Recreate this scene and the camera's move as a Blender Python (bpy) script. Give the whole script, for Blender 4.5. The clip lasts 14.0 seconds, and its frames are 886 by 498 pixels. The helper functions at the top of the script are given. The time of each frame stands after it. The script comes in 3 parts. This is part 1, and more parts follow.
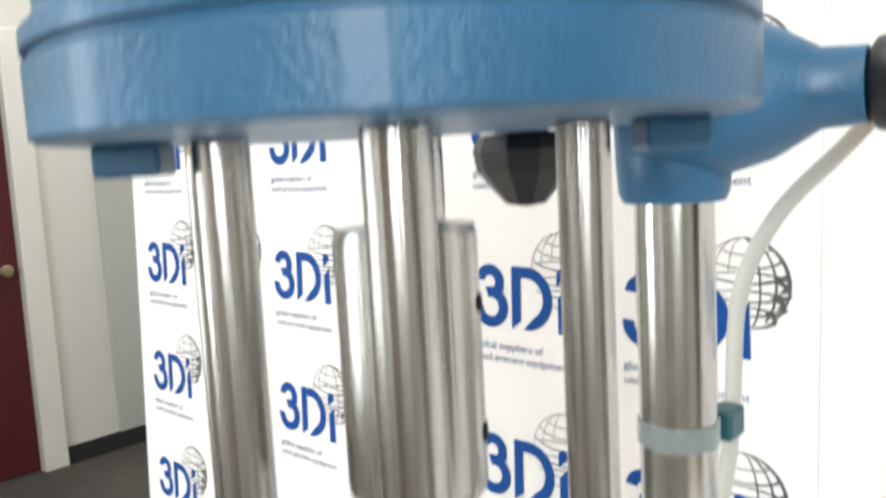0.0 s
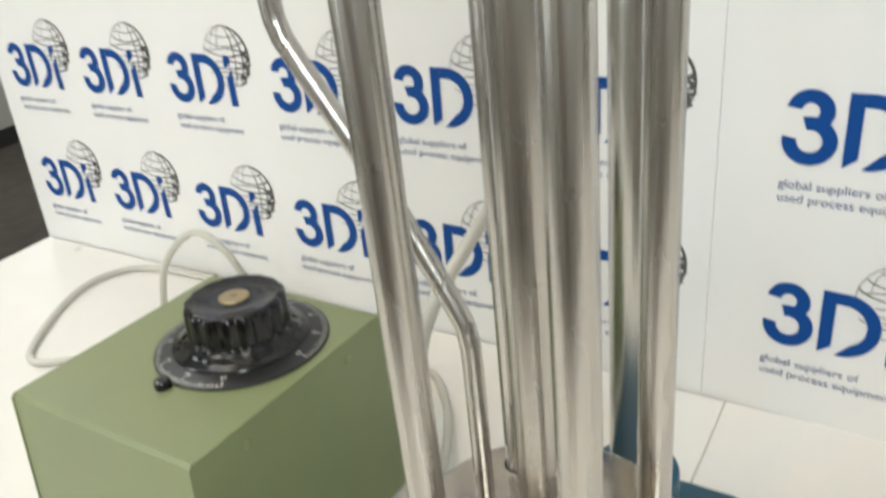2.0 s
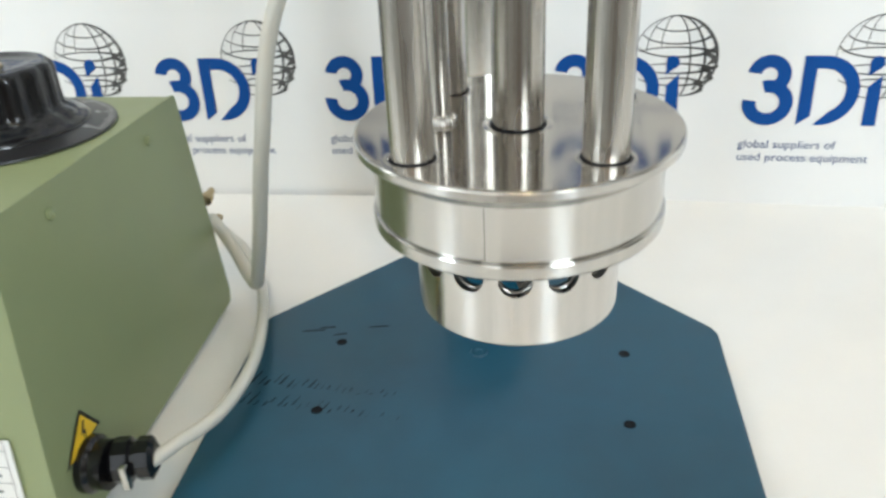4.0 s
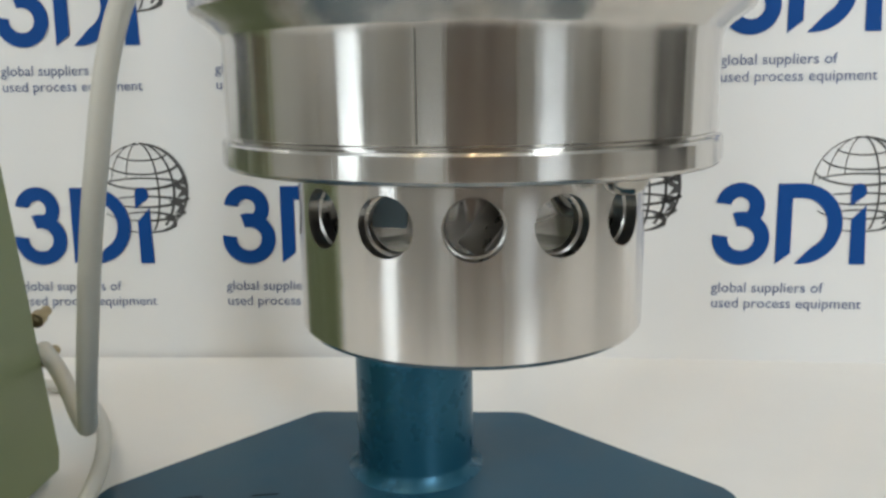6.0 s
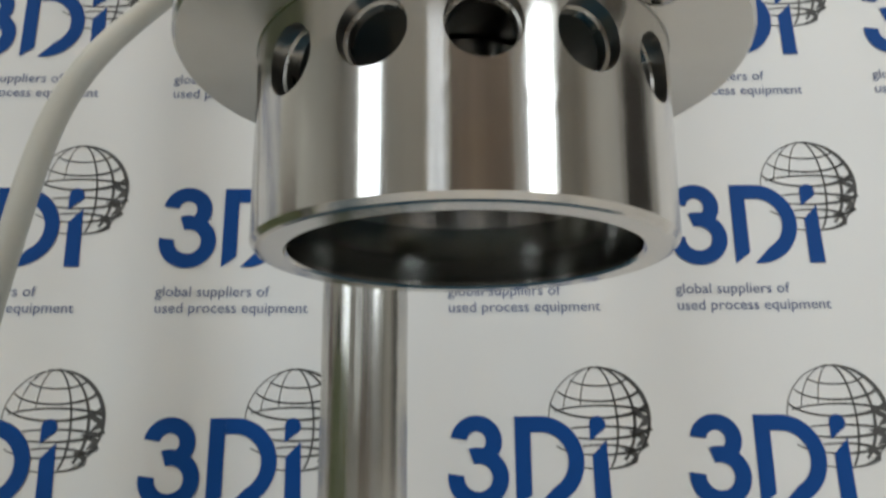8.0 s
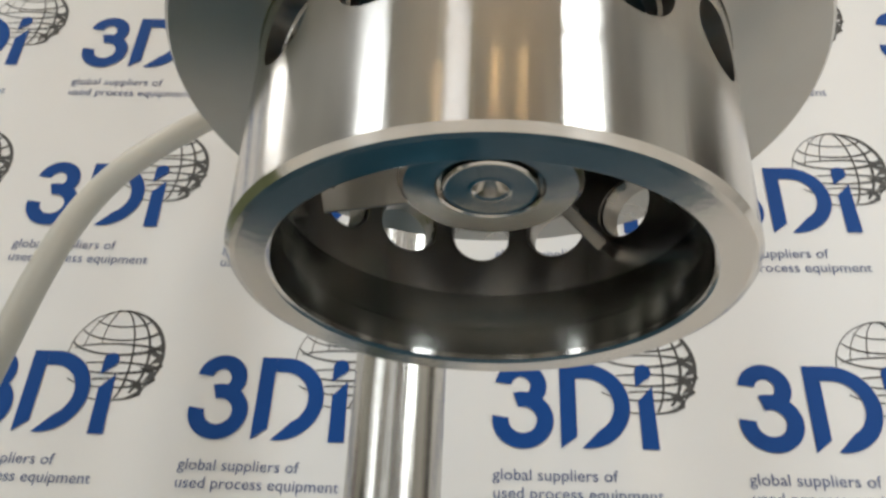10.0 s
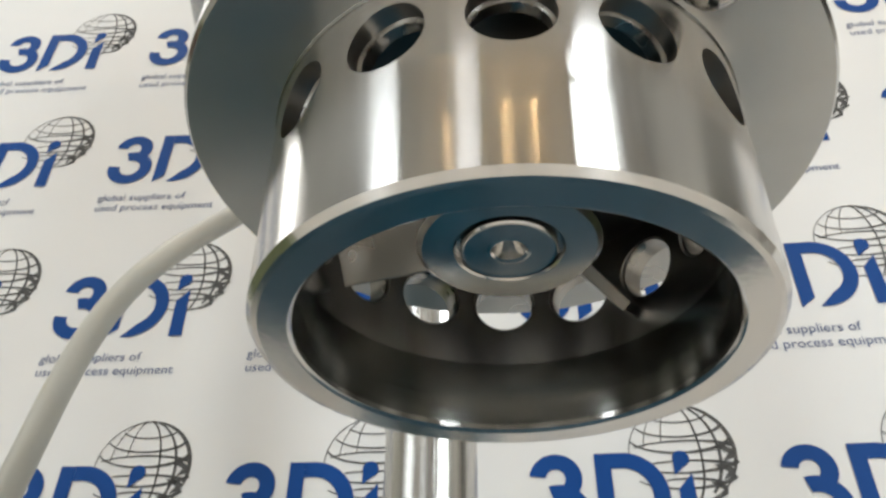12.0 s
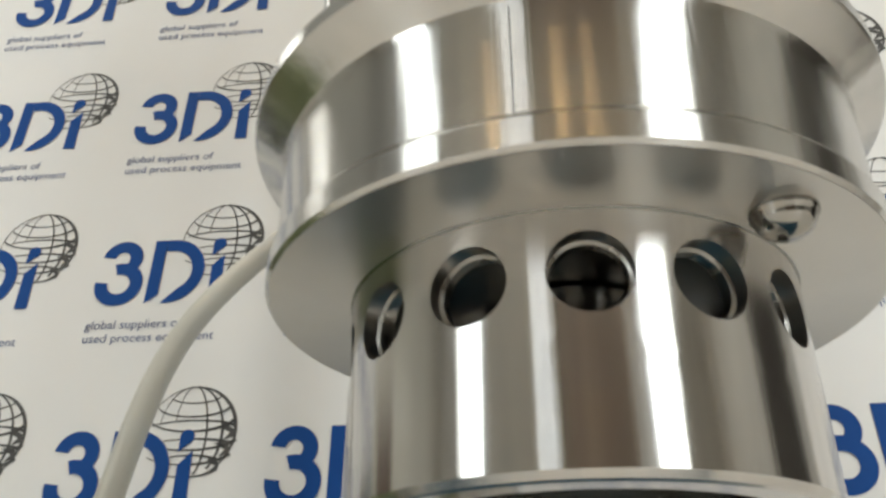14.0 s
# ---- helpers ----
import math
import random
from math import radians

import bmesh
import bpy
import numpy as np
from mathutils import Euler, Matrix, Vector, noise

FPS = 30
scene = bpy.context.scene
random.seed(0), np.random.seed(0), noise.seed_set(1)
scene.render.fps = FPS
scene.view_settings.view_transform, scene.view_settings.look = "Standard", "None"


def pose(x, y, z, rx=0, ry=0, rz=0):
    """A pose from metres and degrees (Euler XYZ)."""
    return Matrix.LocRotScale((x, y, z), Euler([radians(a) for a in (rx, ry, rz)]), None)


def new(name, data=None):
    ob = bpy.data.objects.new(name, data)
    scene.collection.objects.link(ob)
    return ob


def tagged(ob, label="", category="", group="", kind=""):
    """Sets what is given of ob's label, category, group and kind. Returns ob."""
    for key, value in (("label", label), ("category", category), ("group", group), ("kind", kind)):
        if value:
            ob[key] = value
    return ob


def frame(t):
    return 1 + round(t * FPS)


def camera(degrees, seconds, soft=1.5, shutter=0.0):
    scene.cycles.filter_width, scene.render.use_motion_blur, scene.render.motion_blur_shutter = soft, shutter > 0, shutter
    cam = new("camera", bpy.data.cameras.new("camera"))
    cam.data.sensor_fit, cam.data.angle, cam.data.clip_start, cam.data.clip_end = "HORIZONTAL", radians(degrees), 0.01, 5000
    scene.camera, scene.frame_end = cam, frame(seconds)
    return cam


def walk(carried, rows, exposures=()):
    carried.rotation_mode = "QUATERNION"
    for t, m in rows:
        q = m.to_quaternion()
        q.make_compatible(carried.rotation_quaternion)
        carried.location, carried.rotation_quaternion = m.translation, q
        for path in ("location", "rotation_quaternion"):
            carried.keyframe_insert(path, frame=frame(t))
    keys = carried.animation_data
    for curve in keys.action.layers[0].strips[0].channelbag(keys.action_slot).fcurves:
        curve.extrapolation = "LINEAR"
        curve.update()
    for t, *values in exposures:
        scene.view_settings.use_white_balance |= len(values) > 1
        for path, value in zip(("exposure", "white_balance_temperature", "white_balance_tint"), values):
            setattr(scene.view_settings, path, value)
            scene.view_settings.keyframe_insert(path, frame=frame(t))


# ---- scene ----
cam = camera(57.15, 14.0, soft=2.7, shutter=0.35)
TABLE = 0.75
PATH = [
    (0.0, 0.1739, -0.5251, 0.6816, 83.37, 3.07, 42.52),
    (0.5, 0.1669, -0.5420, 0.6101, 79.76, 4.25, 41.83),
    (1.0, 0.1580, -0.5554, 0.5536, 74.32, 5.11, 40.20),
    (1.5, 0.1500, -0.5745, 0.5224, 67.91, 5.82, 36.27),
    (2.0, 0.1354, -0.5917, 0.4643, 62.61, 5.72, 30.63),
    (2.5, 0.1168, -0.6104, 0.4224, 58.85, 5.17, 25.60),
    (3.0, 0.0896, -0.6225, 0.3955, 55.08, 4.96, 19.79),
    (3.5, 0.0586, -0.6413, 0.3623, 55.14, 3.96, 13.36),
    (4.0, 0.0401, -0.6480, 0.3114, 60.70, 2.63, 6.84),
    (4.2, 0.0322, -0.6432, 0.2872, 62.46, 1.85, 4.90),
    (6.5, 0.0292, -0.5377, 0.1666, 83.28, 0.55, 1.36),
    (7.0, 0.0235, -0.5231, 0.1251, 89.18, 0.16, -0.61),
    (7.5, 0.0214, -0.5193, 0.1058, 96.95, -0.26, -2.60),
    (8.0, 0.0204, -0.5226, 0.1120, 102.89, 0.27, -2.03),
    (10.5, 0.0275, -0.4826, 0.0897, 123.99, -2.40, 1.86),
    (11.0, 0.0270, -0.4832, 0.0899, 128.96, -1.30, 2.93),
    (11.5, 0.0273, -0.4830, 0.0878, 127.18, -0.55, 4.08),
    (12.0, 0.0270, -0.4834, 0.0874, 125.29, -0.49, 4.05),
    (12.5, 0.0270, -0.4870, 0.0890, 122.66, -1.46, 3.78),
    (13.0, 0.0284, -0.4921, 0.0978, 121.93, -1.48, 3.91),
    (13.5, 0.0276, -0.4990, 0.1094, 120.59, -1.57, 4.52),
    (14.0, 0.0208, -0.5131, 0.1220, 118.28, -0.08, 5.79),
]
EXPOSURES = [
    (0.0, 0.02, 6300, 10), (0.5, -0.42, 6420, 8), (1.0, -0.55, 6540, 6), (1.5, -0.48, 6540, 6.5), (2.0, -0.40, 6420, 6), (2.5, -0.36, 6250, 5),
    (3.0, -0.28, 6070, 4.5), (3.5, -0.28, 6000, 4.5), (4.0, -0.19, 5980, 5), (6.5, -0.80, 6160, 7), (7.0, -0.87, 6130, 7), (7.5, -1.08, 6160, 7.5),
    (8.0, -1.06, 6250, 7.5), (10.5, -0.70, 6600, 10), (12.0, -0.61, 6400, 8.5), (13.5, -0.59, 6570, 7), (14.0, -0.77, 6550, 7),
]
walk(cam, [(t, pose(x, y, z + TABLE, rx, ry, rz)) for t, x, y, z, rx, ry, rz in PATH], EXPOSURES)

# ---- world and lights ----
w = bpy.data.worlds.new("sky")
scene.world = w
w.use_nodes = True
sky = w.node_tree.nodes.new("ShaderNodeTexSky")
sky.sky_type, sky.sun_disc, sky.sun_elevation, sky.sun_rotation = "NISHITA", False, radians(40), radians(200)
w.node_tree.links.new(sky.outputs[0], w.node_tree.nodes["Background"].inputs[0])
w.node_tree.nodes["Background"].inputs[1].default_value = 0.1


def area(name, m, sx, sy, watts, col):
    d = bpy.data.lights.new(name, "AREA")
    d.shape, d.size, d.size_y, d.energy, d.color = "RECTANGLE", sx, sy, watts, col
    ob = new(name, d)
    ob.matrix_world = m
    return ob


# daylight in the openings of the three windows
HEAD = 3.0
WINDOWS = [(-2.0, 0.78, 0.80, 46), (-0.45, 0.34, 0.95, 4.5), (1.22, 0.56, 1.33, 50)]
for wx, wid, sill, watts in WINDOWS:
    area("window_daylight", pose(wx, -1.97, (sill + HEAD) / 2, 90, 0, 0), wid - 0.04, HEAD - sill - 0.04, watts, (0.93, 0.975, 1.0))
# added lamp for the steel's bright left band; no window known there
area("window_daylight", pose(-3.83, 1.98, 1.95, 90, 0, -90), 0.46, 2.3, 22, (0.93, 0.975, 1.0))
# fill lamps added overhead; no ceiling fitting is known here
FILLS = [(-0.9, -0.7, 22), (-2.7, 0.9, 36)]
for lx, ly, watts in FILLS:
    area("fill_light", pose(lx, ly, 3.37), 1.3, 0.86, watts, (1.0, 0.985, 0.95))


# ---- materials ----
def mat(name, col, rough=0.5, metal=0.0, var=0.08, scale=60, bump=0.0, bscale=400, stretch=(1, 1, 1), rvar=0.0, aniso=0.0, turn=0.0, coat=0.0, streak=0.0, spec=0.5, sscale=420):
    m = bpy.data.materials.new(name)
    m.use_nodes = True
    nt = m.node_tree
    b = nt.nodes["Principled BSDF"]
    b.inputs["Roughness"].default_value, b.inputs["Metallic"].default_value = rough, metal
    b.inputs["Coat Weight"].default_value, b.inputs["Specular IOR Level"].default_value = coat, spec
    tc = nt.nodes.new("ShaderNodeTexCoord")
    mp = nt.nodes.new("ShaderNodeMapping")
    mp.inputs["Scale"].default_value = stretch
    nt.links.new(tc.outputs["Object"], mp.inputs[0])
    fine, broad = nt.nodes.new("ShaderNodeTexNoise"), nt.nodes.new("ShaderNodeTexNoise")
    fine.inputs["Scale"].default_value, broad.inputs["Scale"].default_value = scale, scale / 9
    fine.inputs["Detail"].default_value, broad.inputs["Detail"].default_value = 6, 3
    nt.links.new(mp.outputs[0], fine.inputs[0])
    nt.links.new(tc.outputs["Object"], broad.inputs[0])
    mixn = nt.nodes.new("ShaderNodeMath")
    mixn.operation = "ADD"
    nt.links.new(fine.outputs[0], mixn.inputs[0])
    nt.links.new(broad.outputs[0], mixn.inputs[1])
    rmp = nt.nodes.new("ShaderNodeValToRGB")
    rmp.color_ramp.elements[0].position, rmp.color_ramp.elements[1].position = 0.3, 0.72
    rmp.color_ramp.elements[0].color = (*[max(0, c * (1 - var)) for c in col], 1)
    rmp.color_ramp.elements[1].color = (*[min(1, c * (1 + var)) for c in col], 1)
    half = nt.nodes.new("ShaderNodeMath")
    half.operation = "MULTIPLY"
    half.inputs[1].default_value = 0.5
    nt.links.new(mixn.outputs[0], half.inputs[0])
    nt.links.new(half.outputs[0], rmp.inputs[0])
    nt.links.new(rmp.outputs[0], b.inputs["Base Color"])
    if rvar:
        mr = nt.nodes.new("ShaderNodeMapRange")
        mr.inputs[1].default_value, mr.inputs[2].default_value = 0.35, 0.65
        mr.inputs[3].default_value, mr.inputs[4].default_value = max(0.02, rough - rvar), rough + rvar
        nt.links.new(half.outputs[0], mr.inputs[0])
        nt.links.new(mr.outputs[0], b.inputs["Roughness"])
    if bump:
        n3 = nt.nodes.new("ShaderNodeTexNoise")
        n3.inputs["Scale"].default_value, n3.inputs["Detail"].default_value = bscale, 4
        nt.links.new(mp.outputs[0], n3.inputs[0])
        bp = nt.nodes.new("ShaderNodeBump")
        bp.inputs["Strength"].default_value, bp.inputs["Distance"].default_value = bump, 0.0005
        nt.links.new(n3.outputs[0], bp.inputs["Height"])
        nt.links.new(bp.outputs[0], b.inputs["Normal"])
    if streak:
        # faint lengthwise waviness, which breaks reflections into fine lines
        mp2, n4, bp2 = nt.nodes.new("ShaderNodeMapping"), nt.nodes.new("ShaderNodeTexNoise"), nt.nodes.new("ShaderNodeBump")
        mp2.inputs["Scale"].default_value = (1, 1, 0.012)
        n4.inputs["Scale"].default_value, n4.inputs["Detail"].default_value = sscale, 3
        bp2.inputs["Strength"].default_value, bp2.inputs["Distance"].default_value = streak, 0.0005
        nt.links.new(tc.outputs["Object"], mp2.inputs[0])
        nt.links.new(mp2.outputs[0], n4.inputs[0])
        nt.links.new(n4.outputs[0], bp2.inputs["Height"])
        if bump:
            nt.links.new(bp.outputs[0], bp2.inputs["Normal"])
        nt.links.new(bp2.outputs[0], b.inputs["Normal"])
    if aniso:
        tg = nt.nodes.new("ShaderNodeTangent")
        tg.direction_type, tg.axis = "RADIAL", "Z"
        nt.links.new(tg.outputs[0], b.inputs["Tangent"])
        b.inputs["Anisotropic"].default_value, b.inputs["Anisotropic Rotation"].default_value = aniso, turn
    return m


STEEL_TUBE = mat("drawn_steel", (0.54, 0.52, 0.487), 0.26, 1, 0.07, 90, 0.04, 500, (1, 1, 0.02), 0.05, streak=0.35, sscale=1000)
STEEL_TURNED = mat("turned_steel", (0.63, 0.612, 0.585), 0.165, 1, 0.16, 320, 0.02, 900, (1, 1, 0.012), 0.025, 1.0, 0.25, streak=0.05)
STEEL_BODY = mat("brushed_steel", (0.60, 0.585, 0.555), 0.19, 1, 0.13, 280, 0.03, 700, (1, 1, 0.012), 0.04, 1.0, 0.25, streak=0.08)
STEEL_LIP = mat("lapped_steel", (0.63, 0.612, 0.585), 0.15, 1, 0.07, 120, 0.02, 900, (1, 1, 1), 0.03, 0.7, 0.25)
STEEL_FACED = mat("faced_steel", (0.62, 0.605, 0.575), 0.30, 1, 0.06, 90, 0.05, 900, (1, 1, 1), 0.04, 0.8, 0.25)
STEEL_DISC = mat("fine_ground_steel", (0.43, 0.395, 0.35), 0.085, 1, 0.08, 60, 0.02, 60, (1, 1, 1), 0.03)
# darker than the outer steel; the bore's shade is in this colour
STEEL_BORE = mat("shade_darkened_steel", (0.265, 0.268, 0.25), 0.18, 1, 0.15, 120, 0.04, 900, (0.05, 0.05, 1), 0.05, streak=0.05)
# near-black steel: the shade inside the stator is put into the colour
STEEL_DARK = mat("deep_shade_steel", (0.10, 0.098, 0.092), 0.3, 1, 0.2, 90, 0.05, 400)
STEEL_NUT = mat("dull_nut_steel", (0.36, 0.345, 0.32), 0.12, 1, 0.1, 90)
# blades, port walls and sleeves: steel toned down for the shade inside
STEEL_BLADE = mat("milled_steel_in_shade", (0.36, 0.345, 0.32), 0.3, 1, 0.12, 90, 0.06, 400, (1, 1, 1), 0.06)
STEEL_POLE = mat("ground_steel", (0.58, 0.565, 0.53), 0.22, 1, 0.06, 90, 0.05, 500, (1, 1, 0.02), 0.04, streak=0.25, sscale=800)
BLUE_PLATE = mat("blue_painted_plate", (0.013, 0.064, 0.105), 0.38, 0, 0.18, 45, 0.12, 900, (1, 1, 1), 0.08)
BLUE_CAST = mat("blue_hammered_paint", (0.025, 0.12, 0.235), 0.4, 0, 0.25, 60, 1.0, 480, (1, 1, 1), 0.08, coat=0.1)
BLUE_COLLAR = mat("blue_gloss_paint", (0.016, 0.095, 0.155), 0.28, 0.45, 0.06, 120, 0.012, 500, (1, 1, 1), 0.03)
GREEN = mat("green_hammered_paint", (0.225, 0.26, 0.13), 0.42, 0, 0.07, 40, 0.18, 500, (1, 1, 1), 0.06)
BLACK = mat("black_bakelite", (0.005, 0.005, 0.006), 0.13, 0, 0.2, 60, 0.0, 300, (1, 1, 1), 0.04)
BLACK_DIAL = mat("black_dial", (0.014, 0.014, 0.015), 0.32, 0, 0.3, 60)
RUBBER = mat("black_plastic", (0.012, 0.012, 0.013), 0.4, 0, 0.25, 80, 0.1)
DARKHOLE = mat("threaded_hole_steel", (0.008, 0.008, 0.010), 0.6, 0, 0.3, 80, spec=0.1)
BRASS = mat("dull_brass", (0.42, 0.34, 0.20), 0.35, 0.8, 0.12, 60)
CABLE = mat("white_cable_sheath", (0.54, 0.53, 0.475), 0.42, 0, 0.06, 30, 0.05, 200)
TABLE_WHITE = mat("white_laminate", (0.78, 0.765, 0.73), 0.32, 0, 0.03, 25, 0.03, 300, (1, 1, 1), 0.06)
PANEL_WHITE = mat("white_printed_film", (0.76, 0.755, 0.74), 0.48, 0, 0.025, 12, 0.04, 25)
PRINT_BLUE = mat("print_blue", (0.006, 0.062, 0.26), 0.55, 0, 0.08, 30, spec=0.15)
PRINT_GREY = mat("print_grey", (0.105, 0.103, 0.10), 0.55, 0, 0.15, 60, spec=0.2)
PRINT_CAPTION = mat("print_caption_blue", (0.13, 0.165, 0.29), 0.55, 0, 0.1, 60, spec=0.2)
PAPER = mat("label_paper", (0.72, 0.72, 0.70), 0.5, 0, 0.05, 60)
INK = mat("label_ink", (0.06, 0.06, 0.07), 0.6, 0, 0.1, 60)
MARK = mat("dial_mark_white", (0.6, 0.6, 0.58), 0.5, 0, 0.05, 60)
YELLOW = mat("yellow_sticker", (0.72, 0.47, 0.02), 0.45, 0, 0.08, 60)
TEAL = mat("teal_plastic", (0.02, 0.09, 0.10), 0.4, 0, 0.15, 60)
CLEAR_TIE = mat("pale_plastic_strap", (0.62, 0.70, 0.69), 0.2, 0, 0.08, 60)
CLEAR_TIE.node_tree.nodes["Principled BSDF"].inputs["Transmission Weight"].default_value = 0.75
WALL = mat("beige_wall_paint", (0.60, 0.58, 0.52), 0.7, 0, 0.04, 6, 0.1, 60)
WALL_DIM = mat("grey_brown_wall_paint", (0.56, 0.54, 0.50), 0.75, 0, 0.12, 6, 0.1, 60)
TRIM = mat("offwhite_woodwork", (0.66, 0.64, 0.57), 0.5, 0, 0.05, 8)
PANEL_GREY = mat("grey_woodwork", (0.42, 0.42, 0.39), 0.55, 0, 0.05, 8)
CEIL = mat("white_ceiling_paint", (0.78, 0.77, 0.74), 0.8, 0, 0.03, 6)
CARPET = mat("dark_carpet", (0.055, 0.048, 0.04), 0.95, 0, 0.35, 14, 0.4, 300)
SKIRT = mat("black_skirting", (0.02, 0.02, 0.02), 0.5, 0, 0.2, 20)
RED = mat("dark_red_door_paint", (0.075, 0.010, 0.012), 0.4, 0, 0.12, 20)
BROWNWOOD = mat("brown_wood", (0.27, 0.21, 0.17), 0.5, 0, 0.25, 14, 0.1, 60, (1, 1, 0.1))
DARKWOOD = mat("dark_brown_wood", (0.035, 0.028, 0.022), 0.45, 0, 0.25, 14, 0.1, 60, (1, 1, 0.1))
LEG = mat("grey_table_leg", (0.35, 0.35, 0.36), 0.4, 0.6, 0.08, 40)
LAMP = bpy.data.materials.new("warm_lamp_glow")
LAMP.use_nodes = True
LAMP.node_tree.nodes["Principled BSDF"].inputs["Emission Color"].default_value = (1, 0.66, 0.30, 1)
LAMP.node_tree.nodes["Principled BSDF"].inputs["Emission Strength"].default_value = 17000


# ---- mesh helpers ----
def part(name, bm, material, parent=None, label="", m=None):
    me = bpy.data.meshes.new(name)
    bm.normal_update()
    bm.to_mesh(me)
    bm.free()
    for k in (material if isinstance(material, (list, tuple)) else [material]):
        me.materials.append(k)
    return piece(name, me, parent, label, m)


def piece(name, me, parent=None, label="", m=None):
    ob = new(name, me)
    if parent:
        ob.parent = parent
    if m is not None:
        ob.matrix_basis = m
    if label:
        ob["label"] = label
    return ob


def thing(name, m, label, category, group="", kind=""):
    ob = new(name)
    ob.empty_display_size = 0.05
    ob.matrix_basis = m
    return tagged(ob, label, category, group, kind)


def lathe(profile, seg=72, sharp=28, bm=None, m=None, close=False):
    """A turned body about z from (radius, height) pairs."""
    bm = bm or bmesh.new()
    rings = []
    for r, z in profile:
        if r < 1e-6:
            rings.append([bm.verts.new((0, 0, z))])
        else:
            rings.append([bm.verts.new((r * math.cos(a), r * math.sin(a), z)) for a in np.arange(seg) * (2 * math.pi / seg)])
    n = len(rings)
    pairs = list(zip(range(n - 1), range(1, n))) + ([(n - 1, 0)] if close else [])
    for i, j in pairs:
        a, b = rings[i], rings[j]
        for k in range(seg):
            l = (k + 1) % seg
            vs = [a[k % len(a)], a[l % len(a)], b[l % len(b)], b[k % len(b)]]
            vs = list(dict.fromkeys(vs))
            if len(vs) > 2:
                bm.faces.new(vs).smooth = True
    bm.normal_update()
    bmesh.ops.recalc_face_normals(bm, faces=bm.faces)
    for e in bm.edges:
        if len(e.link_faces) == 2 and e.calc_face_angle(0) > radians(sharp):
            e.smooth = False
    if m is not None:
        bm.transform(m)
    return bm


def rod(r, z0, z1, bev=0.0006, seg=40):
    return lathe([(0, z0), (r - bev, z0), (r, z0 + bev), (r, z1 - bev), (r - bev, z1), (0, z1)], seg)


def block(x0, x1, y0, y1, z0, z1, bev=0.001, seg=2, bm=None):
    b = bmesh.new()
    bmesh.ops.create_cube(b, size=1)
    for v in b.verts:
        v.co = ((x0, x1)[v.co.x > 0], (y0, y1)[v.co.y > 0], (z0, z1)[v.co.z > 0])
    if bev:
        bmesh.ops.bevel(b, geom=list(b.edges), offset=bev, segments=seg, affect="EDGES", profile=0.5)
    return b


def prism(outline, z0, z1, bev=0.0):
    b = bmesh.new()
    f = b.faces.new([b.verts.new((x, y, z0)) for x, y in outline])
    up = bmesh.ops.extrude_face_region(b, geom=[f])
    for v in up["geom"]:
        if isinstance(v, bmesh.types.BMVert):
            v.co.z = z1
    bmesh.ops.recalc_face_normals(b, faces=b.faces)
    if bev:
        top = [e for e in b.edges if all(abs(v.co.z - z1) < 1e-7 for v in e.verts)]
        bmesh.ops.bevel(b, geom=top, offset=bev, segments=2, affect="EDGES", profile=0.5)
    return b


def smooth_path(points, n=10):
    """A Catmull-Rom line through the points."""
    p = [Vector(q) for q in points]
    p = [2 * p[0] - p[1]] + p + [2 * p[-1] - p[-2]]
    out = []
    for a, b, c, d in zip(p, p[1:], p[2:], p[3:]):
        for i in range(n):
            t = i / n
            out.append(0.5 * (2 * b + (c - a) * t + (2 * a - 5 * b + 4 * c - d) * t * t + (3 * b - a - 3 * c + d) * t ** 3))
    return out + [p[-2]]


def sweep(path, r, seg=14):
    """A round cord along a path of vectors."""
    bm = bmesh.new()
    up = Vector((0.31, 0.2, 0.93)).normalized()
    rings = []
    for i, q in enumerate(path):
        d = (path[min(i + 1, len(path) - 1)] - path[max(i - 1, 0)]).normalized()
        up = (up - d * up.dot(d)).normalized()
        s = d.cross(up)
        rings.append([bm.verts.new(q + r * (math.cos(a) * up + math.sin(a) * s)) for a in np.arange(seg) * (2 * math.pi / seg)])
    for a, b in zip(rings, rings[1:]):
        for k in range(seg):
            bm.faces.new((a[k], a[(k + 1) % seg], b[(k + 1) % seg], b[k])).smooth = True
    bm.faces.new(rings[0])
    bm.faces.new(rings[-1])
    bmesh.ops.recalc_face_normals(bm, faces=bm.faces)
    return bm


def flat(bm, pts, z=0.0):
    bm.faces.new([bm.verts.new((x, y, z)) for x, y in pts])


# ---- the room ----
X0, X1, Y0, Y1, H = -3.9, 2.6, -2.05, 2.3, 3.4


def structure(name, bm, material, label, category):
    return tagged(part(name, bm, material), label, category, kind="structure")


structure("floor", block(X0 - 0.1, X1 + 0.1, Y0 - 0.1, Y1 + 0.1, -0.1, 0, 0), CARPET, "dark grey-brown carpet floor of the room", "floor")
def wall_with_openings(name, horizontal, at, lo, hi, openings, label, paint=None):
    """Wall slabs round openings given as (low, high, sill, head) along the wall."""
    bm = bmesh.new()
    def slab(a, b, z0, z1):
        if b - a < 1e-4 or z1 - z0 < 1e-4:
            return
        q = block(*((a, b, at[0], at[1]) if horizontal else (at[0], at[1], a, b)), z0, z1, 0)
        me = bpy.data.meshes.new("tmp")
        q.to_mesh(me)
        q.free()
        bm.from_mesh(me)
        bpy.data.meshes.remove(me)
    x = lo
    for a, b, s, h in sorted(openings):
        slab(x, a, 0, H)
        slab(a, b, 0, s)
        slab(a, b, h, H)
        x = b
    slab(x, hi, 0, H)
    structure(name, bm, paint or WALL, label, "wall")


